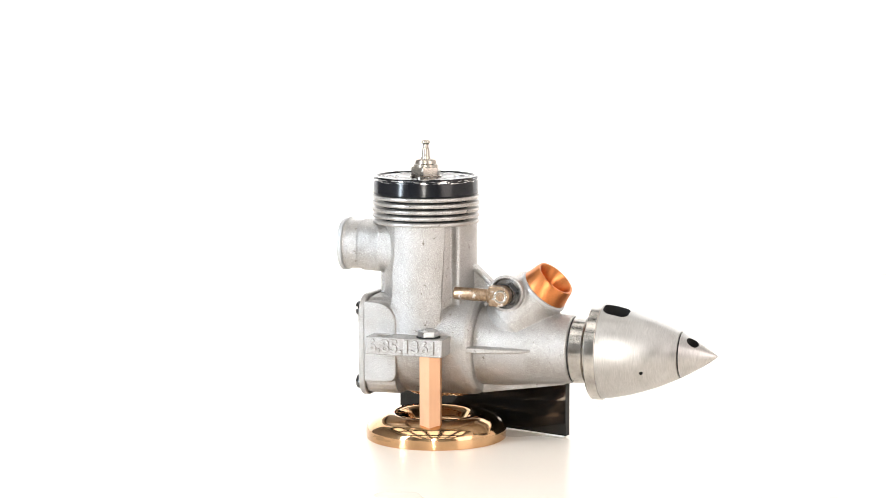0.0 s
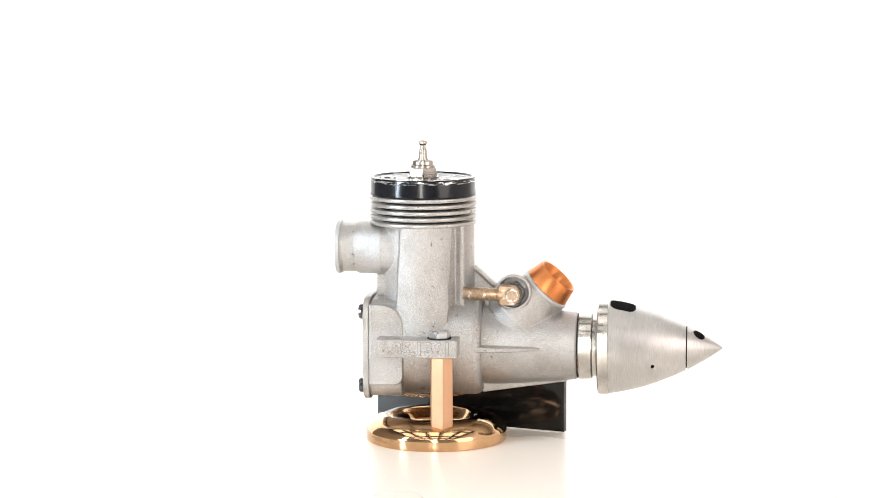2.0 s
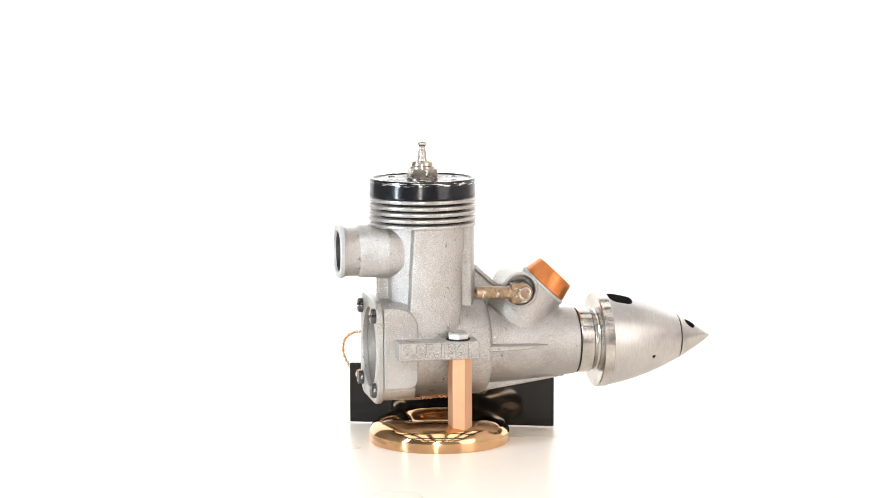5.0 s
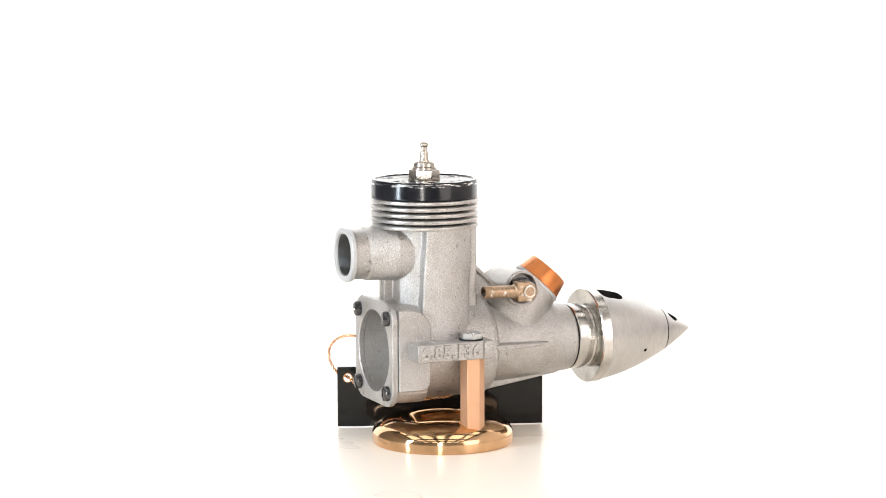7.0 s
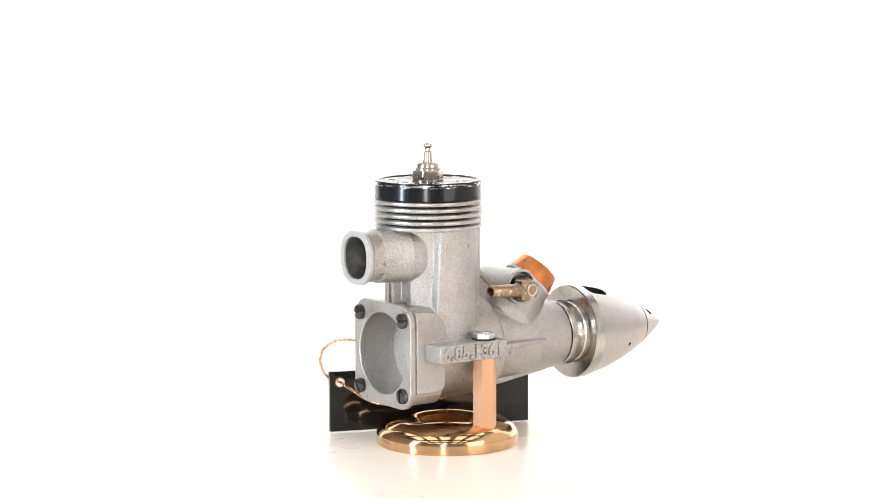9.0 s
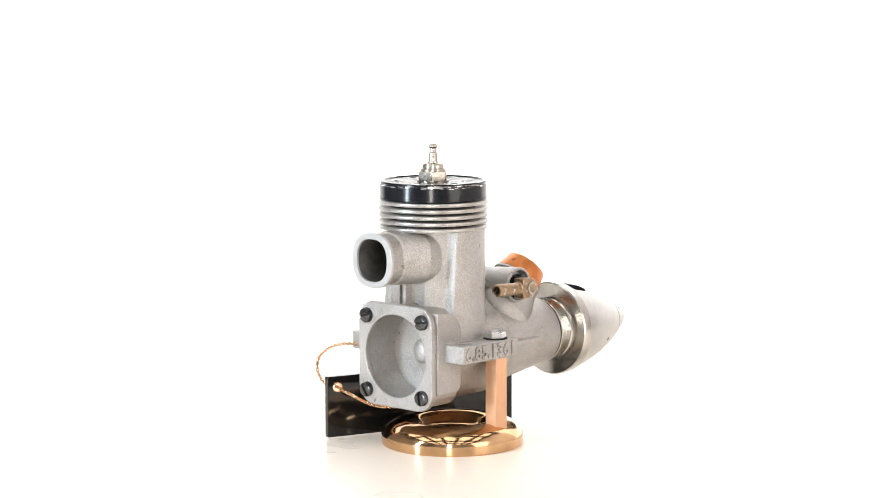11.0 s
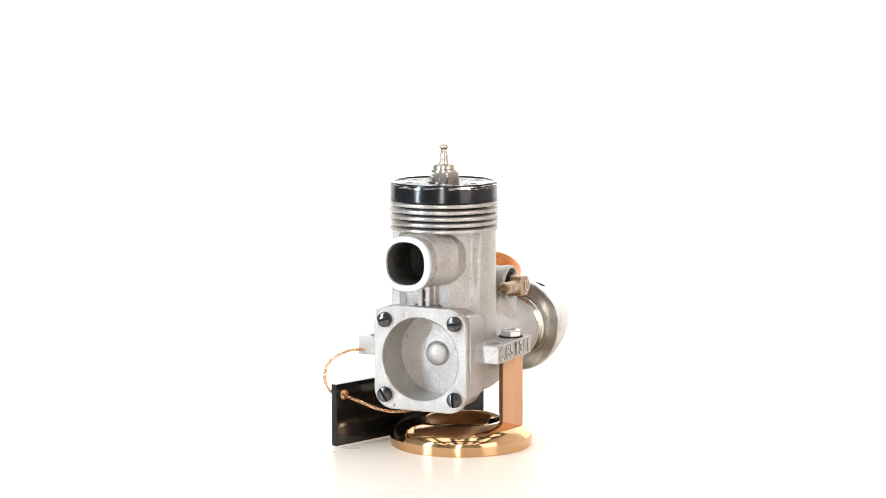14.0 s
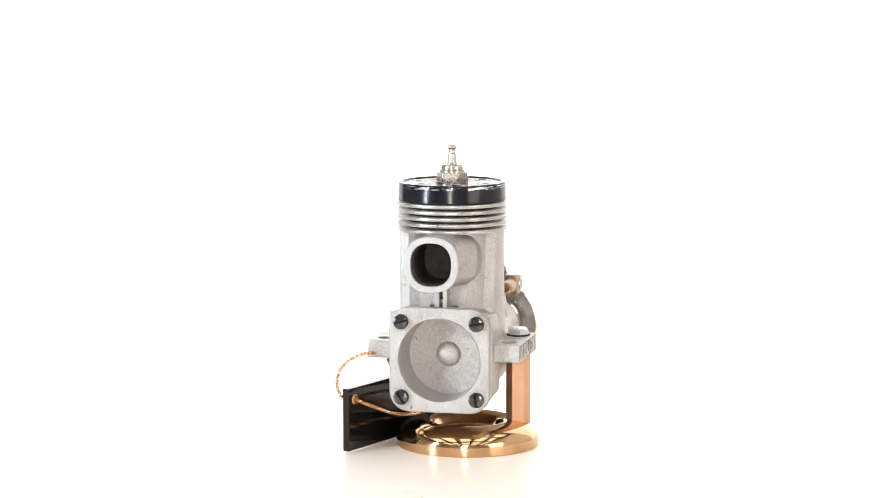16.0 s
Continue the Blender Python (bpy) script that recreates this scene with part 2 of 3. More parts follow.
def table():
    t = thing("table", "white lacquered table with a faint warm gloss", "table")
    bm = bmesh.new()
    plate_box(bm, -560, 560, -430, 796, -30 - CRANK_HEIGHT, -CRANK_HEIGHT)
    part("tabletop", bm, TABLE_WHITE, t, bevel=2)
    for x in (-510, 510):
        for y in (-380, 740):
            bm = bmesh.new()
            plate_box(bm, x - 25, x + 25, y - 25, y + 25, -750 - CRANK_HEIGHT, -30 - CRANK_HEIGHT)
            part("leg", bm, TABLE_WHITE, t, bevel=2)


def ceiling_light():
    """The lit ceiling panel's dark dividing bars, mirrored in the brass."""
    c = thing("ceiling_light", "large lit ceiling panel divided by dark bars", "ceiling light")
    for x in (-1400, -820, -300, 150, 640, 1065):
        bm = bmesh.new()
        plate_box(bm, x - 80, x + 80, -2300, 700, 1560 - CRANK_HEIGHT, 1590 - CRANK_HEIGHT)
        part("long_bar", bm, FLOOR_GREY, c)
    for y in (-2300, -1500, -900, 0, 700):
        bm = bmesh.new()
        plate_box(bm, -1480, 1145, y - 110, y + 110, 1520 - CRANK_HEIGHT, 1558 - CRANK_HEIGHT)
        part("cross_bar", bm, FLOOR_GREY, c)
    for x in (-1400, 1065):
        for y in (-2300, 700):
            bm = bmesh.new()
            revolve(bm, [(1570 - CRANK_HEIGHT, 0), (1570 - CRANK_HEIGHT, 8), (1850 - CRANK_HEIGHT, 8), (1850 - CRANK_HEIGHT, 0)], Matrix.Translation((x, y, 0)), 16)
            part("hanger", bm, FLOOR_GREY, c, "thin rod up to the ceiling")


backdrop()
table()
ceiling_light()


# ---- the engine ----
def barrel_radius(deg, k):
    """The jacket's radius at a bearing from the front, k from 0 at the foot to 1 under the fins."""
    a = abs((deg + 180) % 360 - 180)
    rear = 120.5 - 8 * k
    edge = lambda v, at, w: min(1, max(0, (v - at) / w + 0.5))
    front = 1 - edge(a, 34.0, 1.6)
    side = edge(a, 55.5 - 8.0 * k, 1.6) * (1 - edge(a, rear, 6))
    return 13.6 + 2.7 * front + (2.5 + 0.25 * (1 - k)) * side


def crankcase(parent):
    bm = bmesh.new()
    # rear box, hollow for the cover's cup
    ring_prism(bm, rounded_square(15.4, 6.0, 64, 15.2), circle(13.9), -15.3, -5.2, AX)
    for u in (-1, 1):
        pad = [(-15.3, -10.8), (-7.2, -10.8), (-6.0, -10.4), (-5.2, -9.6), (-4.8, -8.4), (-4.8, 8.0), (-5.2, 10.2), (-6.4, 12.2), (-8.2, 13.6), (-10.6, 14.3), (-15.3, 14.5)]
        loft(bm, [[(x, u * y, z) for x, z in pad] for y in (13.3, 16.15)])
    revolve(bm, [(-15.3, 13.9), (-15.3, 15.6), (-8, 15.8), (-3, 16.0), (17.2, 15.9), (18.4, 15.5), (19.2, 14.8), (19.5, 14.3), (19.5, 0.0), (-4.0, 0.0), (-4.0, 13.9)], AX, 96, closed=True)
    # cylinder jacket
    rings = []
    for i in range(14):
        k = i / 13
        z = 2 + 36.8 * k
        ring = []
        for j in range(160):
            d = j * 360 / 160
            r = barrel_radius(d, k)
            y = r * math.sin(radians(d))
            ring.append((max(r * math.cos(radians(d)), -11.5 if math.hypot(y, z) > 14.0 else -3.5), y, z))
        rings.append(ring)
    loft(bm, rings)
    # rear rib between exhaust and cover
    for y in (-2.0, 0.5):
        plate_box(bm, -14.6, -10, y, y + 1.5, 14.6, 24)
    for z in (17.2, 20.8):
        plate_box(bm, -13.6, -10, -0.8, 0.8, z, z + 1.2)
    # exhaust stub
    def ell(ry, rz, x, p=2.3, n=64):
        out = []
        for k in range(n):
            a = 2 * math.pi * k / n
            c, s = math.cos(a), math.sin(a)
            q = (abs(c) ** p + abs(s) ** p) ** (-1 / p)
            out.append((x, ry * c * q, 30.7 + rz * s * q))
        return out
    outer = [ell(11.2, 8.3, -5, 3.0), ell(11.0, 8.3, -12.6, 3.0), ell(9.7, 8.3, -15.8, 2.6), ell(8.2, 8.3, -20.2), ell(8.0, 8.2, -20.6), ell(7.7, 7.8, -21), ell(7.7, 7.8, -25), ell(7.9, 8.1, -25.5), ell(7.9, 8.1, -27.1)]
    inner = [ell(6.6, 6.9, -27.1), ell(6.4, 6.7, -5)]
    rings = outer + inner
    vs = [[bm.verts.new(p) for p in ring] for ring in rings]
    for a, b in zip(vs, vs[1:] + vs[:1]):
        for k in range(64):
            bm.faces.new((a[k], a[(k + 1) % 64], b[(k + 1) % 64], b[k]))
    # roots of the mounting lugs
    for u in (-1, 1):
        plate_box(bm, -11.6, 12.8, 13.4, 16.6, -0.5, 4.5, Matrix.Diagonal((1, u, 1, 1)))
    # web between jacket and carburettor
    prism(bm, [(14, 24.8), (17.2, 24.8), (28, 15), (28, 8), (14, 8)], -0.8, 0.8, Matrix.Rotation(radians(90), 4, "X"))
    prism(bm, [(13, 25.4), (16.9, 25.4), (28, 15.4), (28, 13.6), (16.4, 24.0), (13, 24.0)], -1.7, 1.7, Matrix.Rotation(radians(90), 4, "X"))
    ob = part("crankcase", bm, CAST, parent, "sandblasted aluminium casting with cylinder jacket, exhaust stub and lugs")
    return cast(ob, 0.22, 3)


def front_housing(parent):
    bm = bmesh.new()
    revolve(bm, [(18, 0), (18, 12.4), (22, 12.4), (30, 12.1), (48.6, 10.75), (49.15, 10.4), (49.15, 0)], AX, 96)
    # keel
    loft(bm, [[(19, -1.2, -10), (19, -1.0, -15.4), (19, 1.0, -15.4), (19, 1.2, -10)], [(46, -1.2, -10), (46, -1.0, -11.4), (46, 1.0, -11.4), (46, 1.2, -10)]])
    # inclined intake boss
    m = Matrix.Translation((38.8, 0, 17.8)) @ Matrix.Rotation(radians(43), 4, "Y")
    revolve(bm, [(-19.4, 0), (-19.0, 3.8), (-17.8, 7.4), (-15.6, 9.9), (-12.5, 10.8), (-8.5, 9.9), (-4.5, 8.7), (-1.6, 8.2), (-0.3, 8.2), (-0.3, 4.2), (-6, 3.6), (-6, 0)], m, 64)
    # cross boss for the spray bar
    my = Matrix.Translation((29.4, 0, 18.1)) @ Matrix.Rotation(radians(90), 4, "X")
    revolve(bm, [(-11, 0), (-11, 4.0), (-10, 4.6), (0, 5.0), (6, 5.5), (9.4, 5.75), (9.9, 5.5), (9.9, 4.75), (6.6, 4.6), (6.6, 0)], my, 48)
    ob = part("front_housing", bm, CAST, parent, "tapered sandblasted nose with ribs and intake boss")
    return cast(ob, 0.22, 3)


def side_ribs(parent):
    for u in (-1, 1):
        bm = bmesh.new()
        rings = []
        for x, y, top, low in ((18.2, 15.7, 1.5, -0.3), (27.0, 15.2, 1.35, -0.2), (33.0, 13.8, 1.15, -0.1), (37.8, 11.85, 0.9, 0.3)):
            rings.append([(x, u * 10, low - 0.2), (x, u * (y - 0.4), low), (x, u * y, low + 0.25), (x, u * y, top - 0.25), (x, u * (y - 0.4), top), (x, u * 10, top + 0.3)])
        loft(bm, rings)
        part("rib", bm, CAST, parent, "tapering side rib of the nose", sharp=18)


def rear_cover(parent):
    bm = bmesh.new()
    outer, inner = rounded_square(16.25, 6.2, 96, 15.75), circle(12.8, 96)
    ring_prism(bm, outer, inner, -17.4, -15.35, AX)
    cover = part("rear_cover", bm, CAST, parent, "square cover plate with a round cup", bevel=0.35)
    bm = bmesh.new()
    revolve(bm, [(-15.4, 12.8), (-4.7, 12.6), (-4.7, 13.85), (-15.4, 13.85)], AX, 96, closed=True)
    part("cup_wall", bm, CAST, cover)
    bm = bmesh.new()
    dome = [(-4.75 - 2.0 * math.cos(a), 3.9 * math.sin(a)) for a in (0, 0.3, 0.6, 0.9, 1.2, 1.57)]
    revolve(bm, [dome[0][:1] + (0.0,)] + dome[1:] + [(-4.7, 4.2), (-4.7, 12.7), (-4.3, 12.7), (-4.3, 0)], AX, 96)
    part("cup_floor", bm, CAST_FLOOR, cover, "pale cup floor with a small round boss", sharp=50)
    turns = {(-1, 1): -80, (1, 1): -72, (-1, -1): 6, (1, -1): 32}
    for (s, u), turn in turns.items():
        bm = bmesh.new()
        m = Matrix.Translation((-17.4, s * 11.85, u * 11.7)) @ Matrix.Rotation(radians(-90), 4, "Y") @ Matrix.Rotation(radians(turn), 4, "Z")
        revolve(bm, [(-0.6, 0), (-0.6, 2.35), (1.1, 2.35), (1.5, 2.1), (1.7, 1.4), (1.75, 0)], m, 32)
        screw = part("screw", bm, SCREW_BLACK, cover, "black slotted cover screw")
        bm = bmesh.new()
        plate_box(bm, -3, 3, -0.42, 0.42, 0.7, 3, m)
        cut(screw, bm)


def cylinder_top(parent):
    for i in range(5):
        z = 38.6 + 1.95 * i
        bm = bmesh.new()
        r = 17.0 if i else 16.9
        revolve(bm, [(z, 0), (z, r - 0.12), (z + 0.12, r), (z + 1.0, r), (z + 1.12, r - 0.12), (z + 1.12, 0)], n=96)
        part("fin", bm, FIN, parent, sharp=60)
    # The sleeve's black paints the shade between the fins.
    bm = bmesh.new()
    revolve(bm, [(38.3, 0), (38.3, 14.0), (47.9, 14.0), (47.9, 0)], n=96)
    part("sleeve", bm, BLACK_AND_SHADE, parent, "sleeve between the fins, coloured black as their shade")
    bm = bmesh.new()
    revolve(bm, [(47.8, 0), (47.8, 16.5), (48.1, 16.75), (53.0, 16.75), (53.45, 16.45), (53.5, 15.7), (53.1, 15.3), (53.1, 6.2), (52.8, 5.6), (52.8, 0)], n=128)
    head = part("cylinder_head", bm, HEAD_BLACK, parent, "black anodised head with a chipped rim", sharp=30)
    for k in range(6):
        a = radians(60 * k + 18)
        m = Matrix.Translation((11.4 * math.cos(a), 11.4 * math.sin(a), 53.1))
        bm = bmesh.new()
        revolve(bm, [(-1.6, 0), (-1.6, 2.75), (1.5, 2.75), (1.5, 0)], m, 32)
        cut(head, bm)
        bm = bmesh.new()
        revolve(bm, [(-1.7, 0), (-1.7, 2.35), (-0.1, 2.35), (0.1, 2.1), (0.1, 1.2), (-1.0, 1.2), (-1.0, 0)], m, 28)
        part("head_screw", bm, SCREW_BLACK, head, "black socket screw")
        bm = bmesh.new()
        revolve(bm, [(-0.1, 2.72), (-0.1, 3.0), (0.08, 2.95), (0.08, 2.72)], m, 32, closed=True)
        part("bright_ring", bm, ZINC, head, "bright ring round the screw's counterbore")


def glow_plug(parent):
    bm = bmesh.new()
    hexa = [(4.95 * math.cos(radians(60 * k + 37)), 4.95 * math.sin(radians(60 * k + 37))) for k in range(6)]
    prism(bm, hexa, 53.3, 56.3)
    plug = part("glow_plug", bm, STEEL, parent, "nickel-plated glow plug", bevel=0.25)
    bm = bmesh.new()
    revolve(bm, [(52.7, 0), (52.7, 5.0), (53.4, 5.0), (53.4, 0)], n=48)
    part("washer", bm, STEEL, plug, "thin sealing washer")
    bm = bmesh.new()
    revolve(bm, [(56.1, 0), (56.1, 4.0), (57.0, 4.0), (57.2, 3.55), (58.2, 3.5), (58.7, 3.1), (58.75, 1.75), (59.3, 1.6), (59.3, 0)], n=48)
    part("shoulder", bm, STEEL, plug, sharp=50)
    bm = bmesh.new()
    revolve(bm, [(59.0, 0), (59.0, 1.4), (62.0, 1.3), (62.2, 1.0), (63.2, 0.95), (63.5, 1.4), (64.0, 1.55), (64.5, 1.35), (64.8, 0.8), (64.85, 0)], n=32)
    part("terminal", bm, STEEL, plug, sharp=50)


def intake(parent):
    m = Matrix.Translation((38.8, 0, 17.8)) @ Matrix.Rotation(radians(43), 4, "Y") @ Matrix.Rotation(radians(5.5), 4, "X")
    bm = bmesh.new()
    revolve(bm, [(-0.4, 7.9), (-0.1, 8.4), (0.6, 8.3), (0.85, 7.9), (0.85, 4.0), (-0.4, 4.0)], m, 64, closed=True)
    seal = part("intake_seal", bm, LIP, parent, "thin bright ring under the intake")
    bm = bmesh.new()
    revolve(bm, [(0.7, 7.6), (1.0, 7.9), (5.9, 6.8), (6.25, 6.5), (6.1, 6.0), (2.6, 4.2), (-5, 3.4), (-5, 4.0), (0.5, 4.3)], m, 72, closed=True)
    seal.parent = part("intake_funnel", bm, COPPER, parent, "copper-coloured flared intake ring", sharp=28)
    # spray bar with its angled fuel nipple
    my = Matrix.Translation((29.4, 0, 17.8)) @ Matrix.Rotation(radians(90), 4, "X")
    hexa = [(3.9 * math.cos(radians(60 * k + 10)), 3.9 * math.sin(radians(60 * k + 10))) for k in range(6)]
    bm = bmesh.new()
    revolve(bm, [(-12.5, 0), (-12.5, 2.0), (15.2, 2.0), (15.5, 1.7), (15.5, 0)], my, 32)
    bar = part("spray_bar", bm, BRASS_OLD, parent, "tarnished spray bar with worn plating")
    bm = bmesh.new()
    prism(bm, hexa, 7.0, 10.9, my)
    part("seat_nut", bm, SCREW_BLACK, bar, "dark hexagonal nut sunk in the boss", bevel=0.3)
    bm = bmesh.new()
    prism(bm, hexa, -13.4, -11.2, my)
    part("lock_nut", bm, BRASS_OLD, bar, bevel=0.25)
    # banjo block: square at the tube, rounded round the bar
    bm = bmesh.new()
    eye = [(3.2 * math.cos(radians(15 * k - 75)), 3.2 * math.sin(radians(15 * k - 75))) for k in range(11)]
    prism(bm, [(-3.5, -3.15)] + eye + [(-3.5, 3.15)], 11.0, 15.2, my @ Matrix.Translation((-0.5, 0, 0)))
    block = part("banjo_block", bm, BRASS_OLD, bar, "tarnished banjo block with flaking plating", bevel=0.35)
    bm = bmesh.new()
    revolve(bm, [(15.0, 1.35), (15.5, 1.4), (15.6, 1.75), (15.5, 2.1), (15.0, 2.2)], my, 32, closed=True)
    part("jet_ring", bm, STEEL, block, "bright worn ring on the jet end")
    bm = bmesh.new()
    root, tip = Vector((26.4, -13.0, 17.75)), Vector((14.0, -13.9, 18.3))
    ln = (tip - root).length
    mt = Matrix.Translation(root) @ (tip - root).to_track_quat("Z", "Y").to_matrix().to_4x4()
    revolve(bm, [(0, 0), (0, 2.4), (1.6, 2.35), (1.9, 2.0), (ln - 0.4, 2.0), (ln, 1.75), (ln, 1.3), (ln - 4, 1.2), (ln - 4, 0)], mt, 32)
    part("fuel_nipple", bm, BRASS_OLD, bar, "tarnished brass tube")


def spinner(parent):
    # Solid black disc filling the gap.
    bm = bmesh.new()
    revolve(bm, [(49.0, 0), (49.0, 10.2), (49.85, 10.2), (49.85, 0)], AX, 64)
    part("gap_disc", bm, BLACK_AND_SHADE, parent, "black disc in the gap behind the drive washer")
    bm = bmesh.new()
    revolve(bm, [(49.6, 0), (49.6, 10.4), (49.9, 10.6), (53.6, 10.45), (53.9, 10.2), (54.1, 9.7), (55.2, 9.6), (55.9, 10.1), (55.9, 0)], AX, 80)
    part("drive_collar", bm, DRIVER, parent, "polished drive collar", sharp=28)
    bm = bmesh.new()
    revolve(bm, [(55.7, 0), (55.7, 14.9), (56.0, 15.3), (58.9, 15.3), (59.15, 15.05), (59.15, 0)], AX, 96)
    backplate = part("spinner_backplate", bm, DRIVER, parent, "turned rim of the spinner", sharp=28)
    shape = [(59.2, 14.9), (63, 14.3), (67.7, 13.25), (73.2, 11.55), (78, 9.7), (83.2, 7.3)]
    bm = bmesh.new()
    xs = [59.2 + 24.0 * i / 16 for i in range(17)]
    nose = lambda x: float(np.interp(x, [a for a, _ in shape], [b for _, b in shape]))
    revolve(bm, [(59.2, 0)] + [(x, nose(x)) for x in xs] + [(83.2, 0)], AX, 96)
    cone = part("spinner_cone", bm, BRIGHT, parent, "turned bare aluminium spinner", sharp=28)
    backplate.parent = cone
    for turn in (14.5, 194.5):
        bm = bmesh.new()
        slot = rounded_square(4.0, 2.4, 48, 3.5)
        mm = Matrix.Rotation(radians(turn), 4, "X") @ Matrix.Translation((63.5, 0, 0))
        prism(bm, slot, 6.5, 18, mm)
        cut(cone, bm)
    bm = bmesh.new()
    revolve(bm, [(3, 0), (3, 0.6), (14, 0.6), (14, 0)], Matrix.Rotation(radians(113), 4, "X") @ Matrix.Translation((73.0, 0, 0)), 20)
    cut(cone, bm)
    bm = bmesh.new()
    revolve(bm, [(83.0, 0), (83.0, 6.6), (83.75, 6.6), (83.75, 0)], AX, 48)
    part("gap_disc", bm, BLACK_AND_SHADE, cone)
    bm = bmesh.new()
    tip = [(83.65, 7.1), (86.5, 5.55), (90, 3.5), (93, 1.5), (94.4, 0.42), (94.75, 0)]
    revolve(bm, [(83.65, 0)] + tip, AX, 64)
    t = part("spinner_nut", bm, BRIGHT, cone, "pointed nose nut with a tommy-bar hole", sharp=28)
    bm = bmesh.new()
    revolve(bm, [(-9, 0), (-9, 1.8), (9, 1.8), (9, 0)], Matrix.Rotation(radians(28), 4, "X") @ Matrix.Translation((87.3, 0, 0)), 24)
    cut(t, bm)


def lug_details(parent):
    # mounting lugs with two holes each
    for u in (-1, 1):
        bm = bmesh.new()
        m = Matrix.Diagonal((1, u, 1, 1))
        for x0, x1, cx in ((-12.1, 0.5, -6.9), (0.5, 13.2, 7.3)):
            ring_prism(bm, box_outline(x0, x1, 14.0, 24.0, cx, 19.5), circle(2.4, 64, cx, 19.5), -0.8, 4.75, m)
        bmesh.ops.remove_doubles(bm, verts=bm.verts, dist=0.02)
        part("mounting_lug", bm, CAST, parent, "flat mounting lug with two bolt holes", bevel=0.3)
    # bolt in the near lug
    m = Matrix.Translation((7.3, -19.5, 4.75))
    bm = bmesh.new()
    revolve(bm, [(0, 0), (0, 3.75), (0.3, 3.75), (0.35, 3.6), (0.35, 0)], m, 40)
    bolt = part("bolt", bm, BLACK_AND_SHADE, parent, "plated hexagon bolt on a dark washer")
    bm = bmesh.new()
    hexa = [(3.4 * math.cos(radians(60 * k + 22)), 3.4 * math.sin(radians(60 * k + 22))) for k in range(6)]
    rings = [[(x * f, y * f, z) for x, y in hexa] for z, f in ((0.35, 0.97), (0.5, 1.0), (1.8, 1.0), (2.2, 0.90), (2.45, 0.72), (2.45, 0.5), (2.3, 0.42))]
    loft(bm, rings, m)
    part("bolt_head", bm, ZINC, bolt, "worn zinc-plated bolt head", sharp=30)
    # raised serial number on the lug's outer face, with shade painted as a dark outline round the figures
    for name, fat, deep, mat, label in (("figure_shade", 0.00030, 0.00006, OUTLINE_SHADE, "dark outline painted as shade round the figures"), ("serial_number", 0.00014, 0.00042, CAST, "raised cast serial number")):
        cu = bpy.data.curves.new("serial", "FONT")
        cu.body, cu.size, cu.extrude, cu.align_x, cu.align_y = "6.85.1361", 0.0054, deep, "CENTER", "CENTER"
        cu.space_character, cu.offset = 1.06, fat
        tmp = new("serial", cu)
        bpy.context.view_layer.update()
        me = bpy.data.meshes.new_from_object(tmp.evaluated_get(bpy.context.evaluated_depsgraph_get()))
        bpy.data.objects.remove(tmp)
        me.transform(Matrix.Translation((0.0002, -0.0240, (CRANK_HEIGHT + 1.95) * 0.001)) @ Matrix.Rotation(radians(90), 4, "X"))
        me.materials.clear()
        me.materials.append(mat)
        ob = new(name, me)
        ob.parent = parent
        tagged(ob, label)


def exhaust_bore(parent):
    def ell(ry, rz, x, n=48):
        out = []
        for k in range(n):
            a = 2 * math.pi * k / n
            c, s = math.cos(a), math.sin(a)
            q = (abs(c) ** 2.45 + abs(s) ** 2.45) ** (-1 / 2.45)
            out.append((x, ry * c * q, 30.7 + rz * s * q))
        return out
    bm = bmesh.new()
    rings = [ell(6.2, 6.45, -26.6), ell(5.9, 6.2, -11.9), ell(0.3, 0.3, -11.8)]
    vs = [[bm.verts.new(p) for p in r] for r in rings]
    for a, b in zip(vs, vs[1:]):
        for k in range(48):
            bm.faces.new((a[k], a[(k + 1) % 48], b[(k + 1) % 48], b[k]))
    bm.faces.new(vs[-1])
    lip = bmesh.new()
    rings = [ell(8.0, 8.1, -25.7), ell(8.4, 8.4, -26.0), ell(8.4, 8.4, -27.0), ell(8.15, 8.2, -27.25), ell(6.4, 6.65, -27.25), ell(6.25, 6.5, -26.9), ell(6.25, 6.5, -25.7)]
    vs = [[lip.verts.new(p) for p in r] for r in rings]
    for a, b in zip(vs, vs[1:] + vs[:1]):
        for k in range(48):
            lip.faces.new((a[k], a[(k + 1) % 48], b[(k + 1) % 48], b[k]))
    part("exhaust_lip", lip, LIP, parent, "machined bright rim of the exhaust stub")
    ob = part("exhaust_bore", bm, DARK_PORT, parent, "dark exhaust port")
    s = ob.modifiers.new("wall", "SOLIDIFY")
    s.thickness, s.offset = 0.0003, 0


def engine():
    e = thing("model_engine", "small aluminium model aircraft engine with black head and pointed spinner", "model engine")
    crankcase(e)
    front_housing(e)
    side_ribs(e)
    rear_cover(e)
    cylinder_top(e)
    glow_plug(e)
    intake(e)
    spinner(e)
    lug_details(e)
    exhaust_bore(e)
    return e


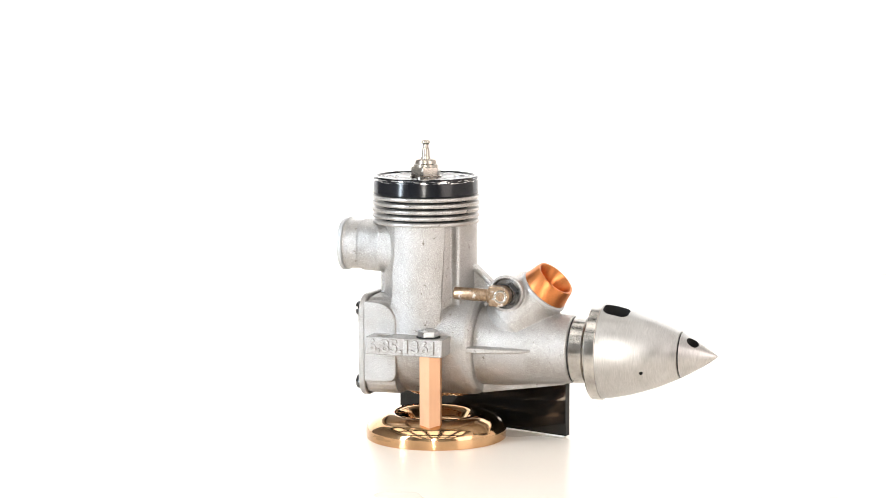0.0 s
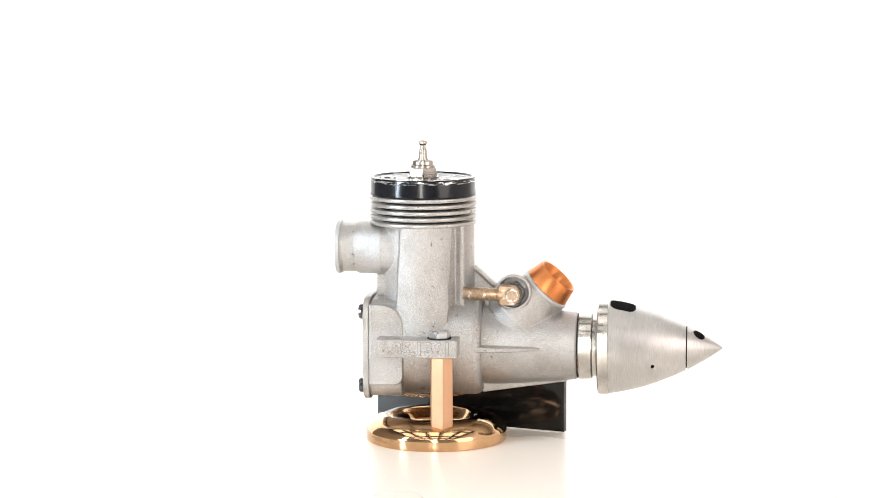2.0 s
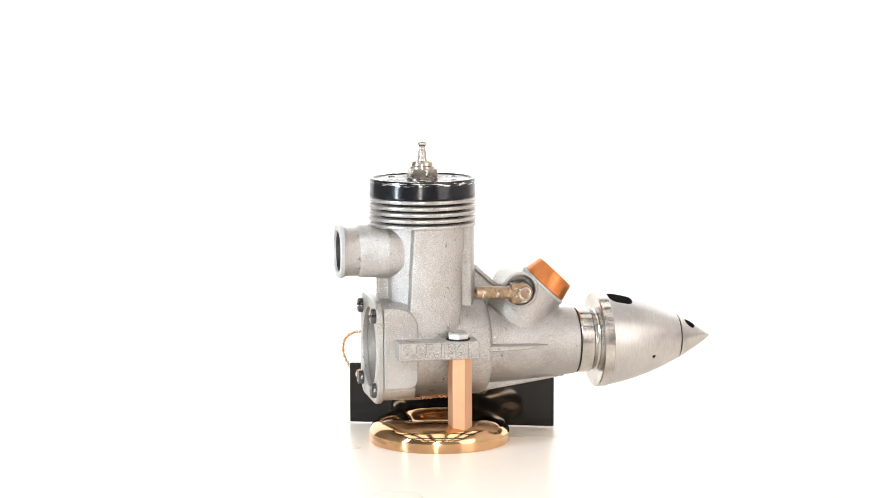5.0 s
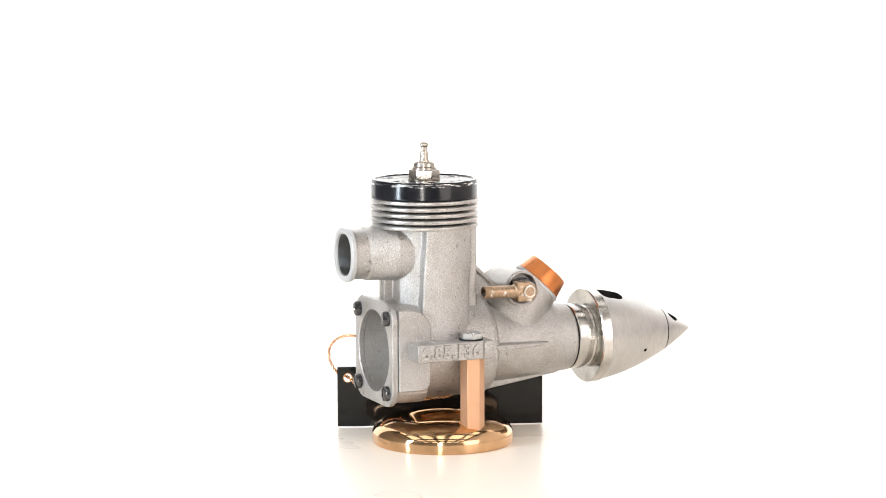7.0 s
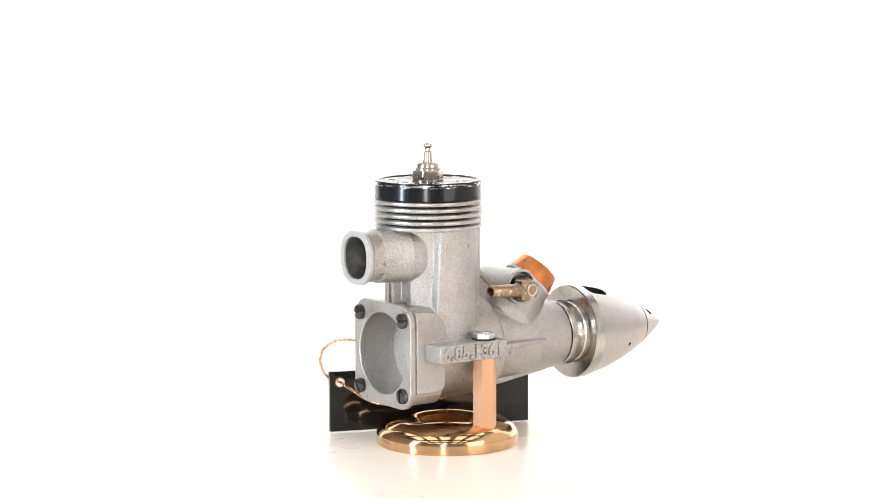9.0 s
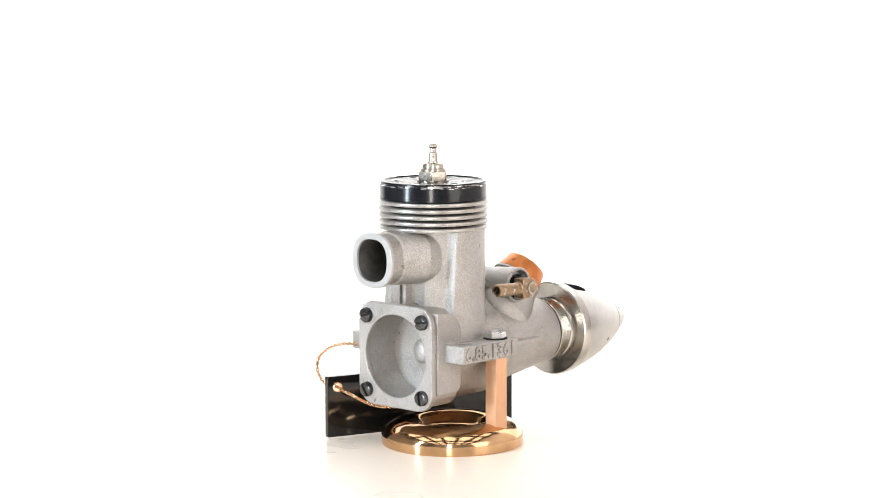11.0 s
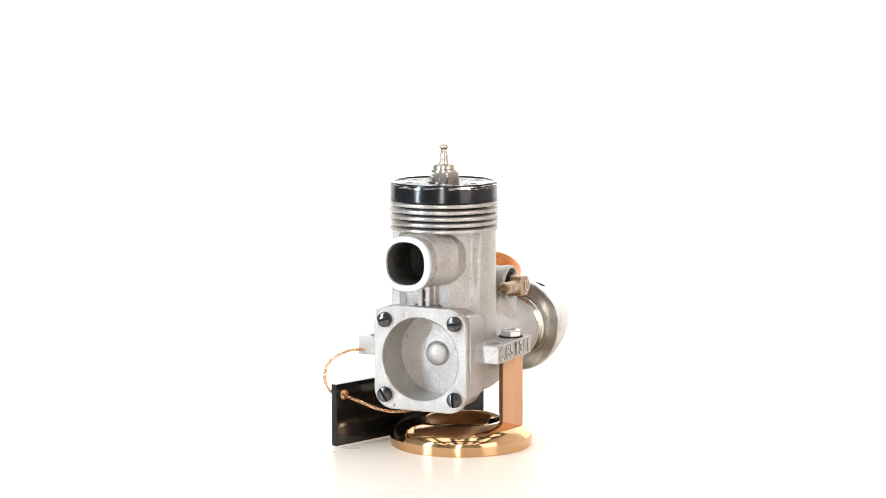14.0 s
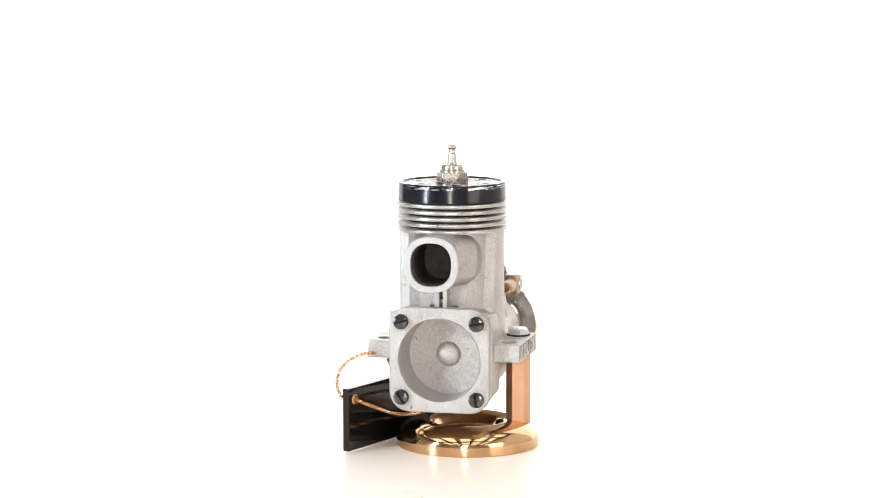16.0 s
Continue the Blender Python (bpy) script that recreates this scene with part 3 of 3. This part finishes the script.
# ---- stand, plaque and chain ----
def stand():
    s = thing("display_stand", "polished brass disc with one hexagonal pillar", "display stand")
    m = Matrix.Translation((4.5, -3.7, -CRANK_HEIGHT))
    bm = bmesh.new()
    prof = [(0, 0), (0, 22.0), (0.3, 22.3), (2.9, 22.4), (3.5, 22.3), (4.5, 21.8), (5.5, 21.0), (6.4, 20.0), (7.0, 18.8), (7.5, 17.4), (7.9, 15.8), (8.05, 14.0), (7.9, 12.6), (7.4, 11.6), (6.4, 10.8), (5.2, 10.0), (4.5, 9.2), (4.2, 7.5), (4.1, 0)]
    revolve(bm, prof, m, 128)
    part("disc", bm, BRASS, s, "polished brass ring-shaped disc with sunk centre", sharp=40)
    bm = bmesh.new()
    hexa = [(7.9 + 3.8 * math.cos(radians(60 * k + 42)), -19.3 + 3.8 * math.sin(radians(60 * k + 42))) for k in range(6)]
    prism(bm, hexa, -26.0, -0.85)
    part("pillar", bm, BRASS_SATIN, s, "hexagonal brass pillar", bevel=0.15)
    return s


def plaque():
    p = thing("plaque", "glossy black acrylic plaque standing on edge behind the engine", "plaque")
    a, b = Vector((-18.9, 28.3)), Vector((44.45, 6.7))
    ang = math.atan2(b.y - a.y, b.x - a.x)
    ln = (b - a).length
    m = Matrix.Translation((a.x, a.y, 0)) @ Matrix.Rotation(ang, 4, "Z")
    bm = bmesh.new()
    mm = m @ Matrix.Rotation(radians(90), 4, "X")
    z0, z1 = -29.4, -9.9
    cx, cz = 3.4, -13.4
    ring_prism(bm, box_outline(0, ln, z0, z1, cx, cz, 64), circle(1.3, 64, cx, cz), -2.2, 0, mm)
    part("plate", bm, ACRYLIC, p, bevel=0.15, sharp=30)
    bm = bmesh.new()
    revolve(bm, [(-2.5, 1.25), (-2.5, 1.5), (-2.3, 1.65), (0.1, 1.65), (0.3, 1.5), (0.3, 1.25)], mm @ Matrix.Translation((cx, cz, 0)), 32, closed=True)
    part("eyelet", bm, CHAIN, p, "small bright brass eyelet")
    bm = bmesh.new()
    plate_box(bm, 1.0, ln - 1.0, 0.3, 1.9, -CRANK_HEIGHT, -29.35, m)
    part("foot", bm, FELT, p, "thin white felt strip under the plate")
    return p


def catmull(pts, n):
    out = []
    c = len(pts)
    for i in range(c):
        p0, p1, p2, p3 = (Vector(pts[(i + k - 1) % c]) for k in range(4))
        for j in range(n):
            t = j / n
            out.append(0.5 * ((2 * p1) + (p2 - p0) * t + (2 * p0 - 5 * p1 + 4 * p2 - p3) * t * t + (3 * p1 - p0 - 3 * p2 + p3) * t ** 3))
    return out


def chain():
    c = thing("chain", "thin twisted brass chain tying the plaque to the engine", "chain")
    loop = [(-6.9, 19.5, 0.2), (-11.5, 21.5, 0.6), (-17.5, 25.0, 0.8), (-20.3, 29.8, -2.5), (-20.3, 31.6, -7.5), (-17.8, 31.0, -12.2), (-15.2, 28.4, -13.4), (-14.0, 24.0, -15.2),
            (-11.0, 15.0, -18.4), (-4.0, 8.5, -18.7), (5.0, 5.0, -17.7), (12.0, 6.0, -17.2), (13.5, 14.0, -15.0), (5.0, 18.5, -9.0), (-3.5, 19.5, -3.6)]
    path = catmull(loop, 40)
    # even steps
    even, step = [path[0]], 0.72
    acc = 0.0
    for a, b in zip(path, path[1:] + path[:1]):
        d = (b - a).length
        while acc + d >= step:
            f = (step - acc) / d
            a = a + (b - a) * f
            d = (b - a).length
            even.append(a.copy())
            acc = 0.0
        acc += d
    bm = bmesh.new()
    n = len(even)
    for i in range(n):
        ax = (even[(i + 1) % n] - even[i - 1]).normalized()
        rot = ax.to_track_quat("Z", "Y").to_matrix().to_4x4() @ Matrix.Rotation(radians(90 * (i % 2) + 12 * i), 4, "Z") @ Matrix.Rotation(radians(28), 4, "X")
        m = Matrix.Translation(even[i]) @ rot @ Matrix.Diagonal((0.8, 0.8, 1.05, 1))
        # one link: a small ring
        vs = []
        for u in range(10):
            a = 2 * math.pi * u / 10
            row = []
            for v in range(5):
                w = 2 * math.pi * v / 5
                rr = 0.52 + 0.2 * math.cos(w)
                row.append(bm.verts.new(m @ Vector((0.28 * math.sin(w), rr * math.cos(a), rr * math.sin(a)))))
            vs.append(row)
        for u in range(10):
            for v in range(5):
                bm.faces.new((vs[u][v], vs[(u + 1) % 10][v], vs[(u + 1) % 10][(v + 1) % 5], vs[u][(v + 1) % 5]))
    part("strand", bm, CHAIN, c, sharp=80)
    return c


MODEL_ENGINE, STAND, PLAQUE, CHAIN_LOOP = engine(), stand(), plaque(), chain()

# ---- the turntable's bearing in degrees ----
TURN = [(0.0, -2.34), (0.5, 0.63), (1.0, 3.6), (1.5, 6.6), (2.0, 9.61), (2.5, 12.65), (3.0, 15.7), (3.5, 18.71), (4.0, 21.67), (4.5, 24.62), (5.0, 27.55), (5.5, 30.48), (6.0, 33.40),
        (6.5, 36.32), (7.0, 39.21), (7.5, 42.11), (8.0, 45.03), (8.5, 47.98), (9.0, 50.92), (9.5, 53.85), (10.0, 56.78), (10.5, 59.71), (11.0, 62.64), (11.5, 65.57),
        (12.0, 68.53), (12.5, 71.57), (13.0, 74.57), (13.5, 77.53), (14.0, 80.46), (14.5, 83.35), (15.0, 86.22), (15.5, 89.12), (16.0, 91.98)]


def motions():
    for ob in (MODEL_ENGINE, STAND, PLAQUE, CHAIN_LOOP):
        walk(ob, [(t, pose(0, 0, 0, 0, 0, d) @ pose(-0.013, 0.005, 0, 0, 0, -16)) for t, d in TURN])


motions()
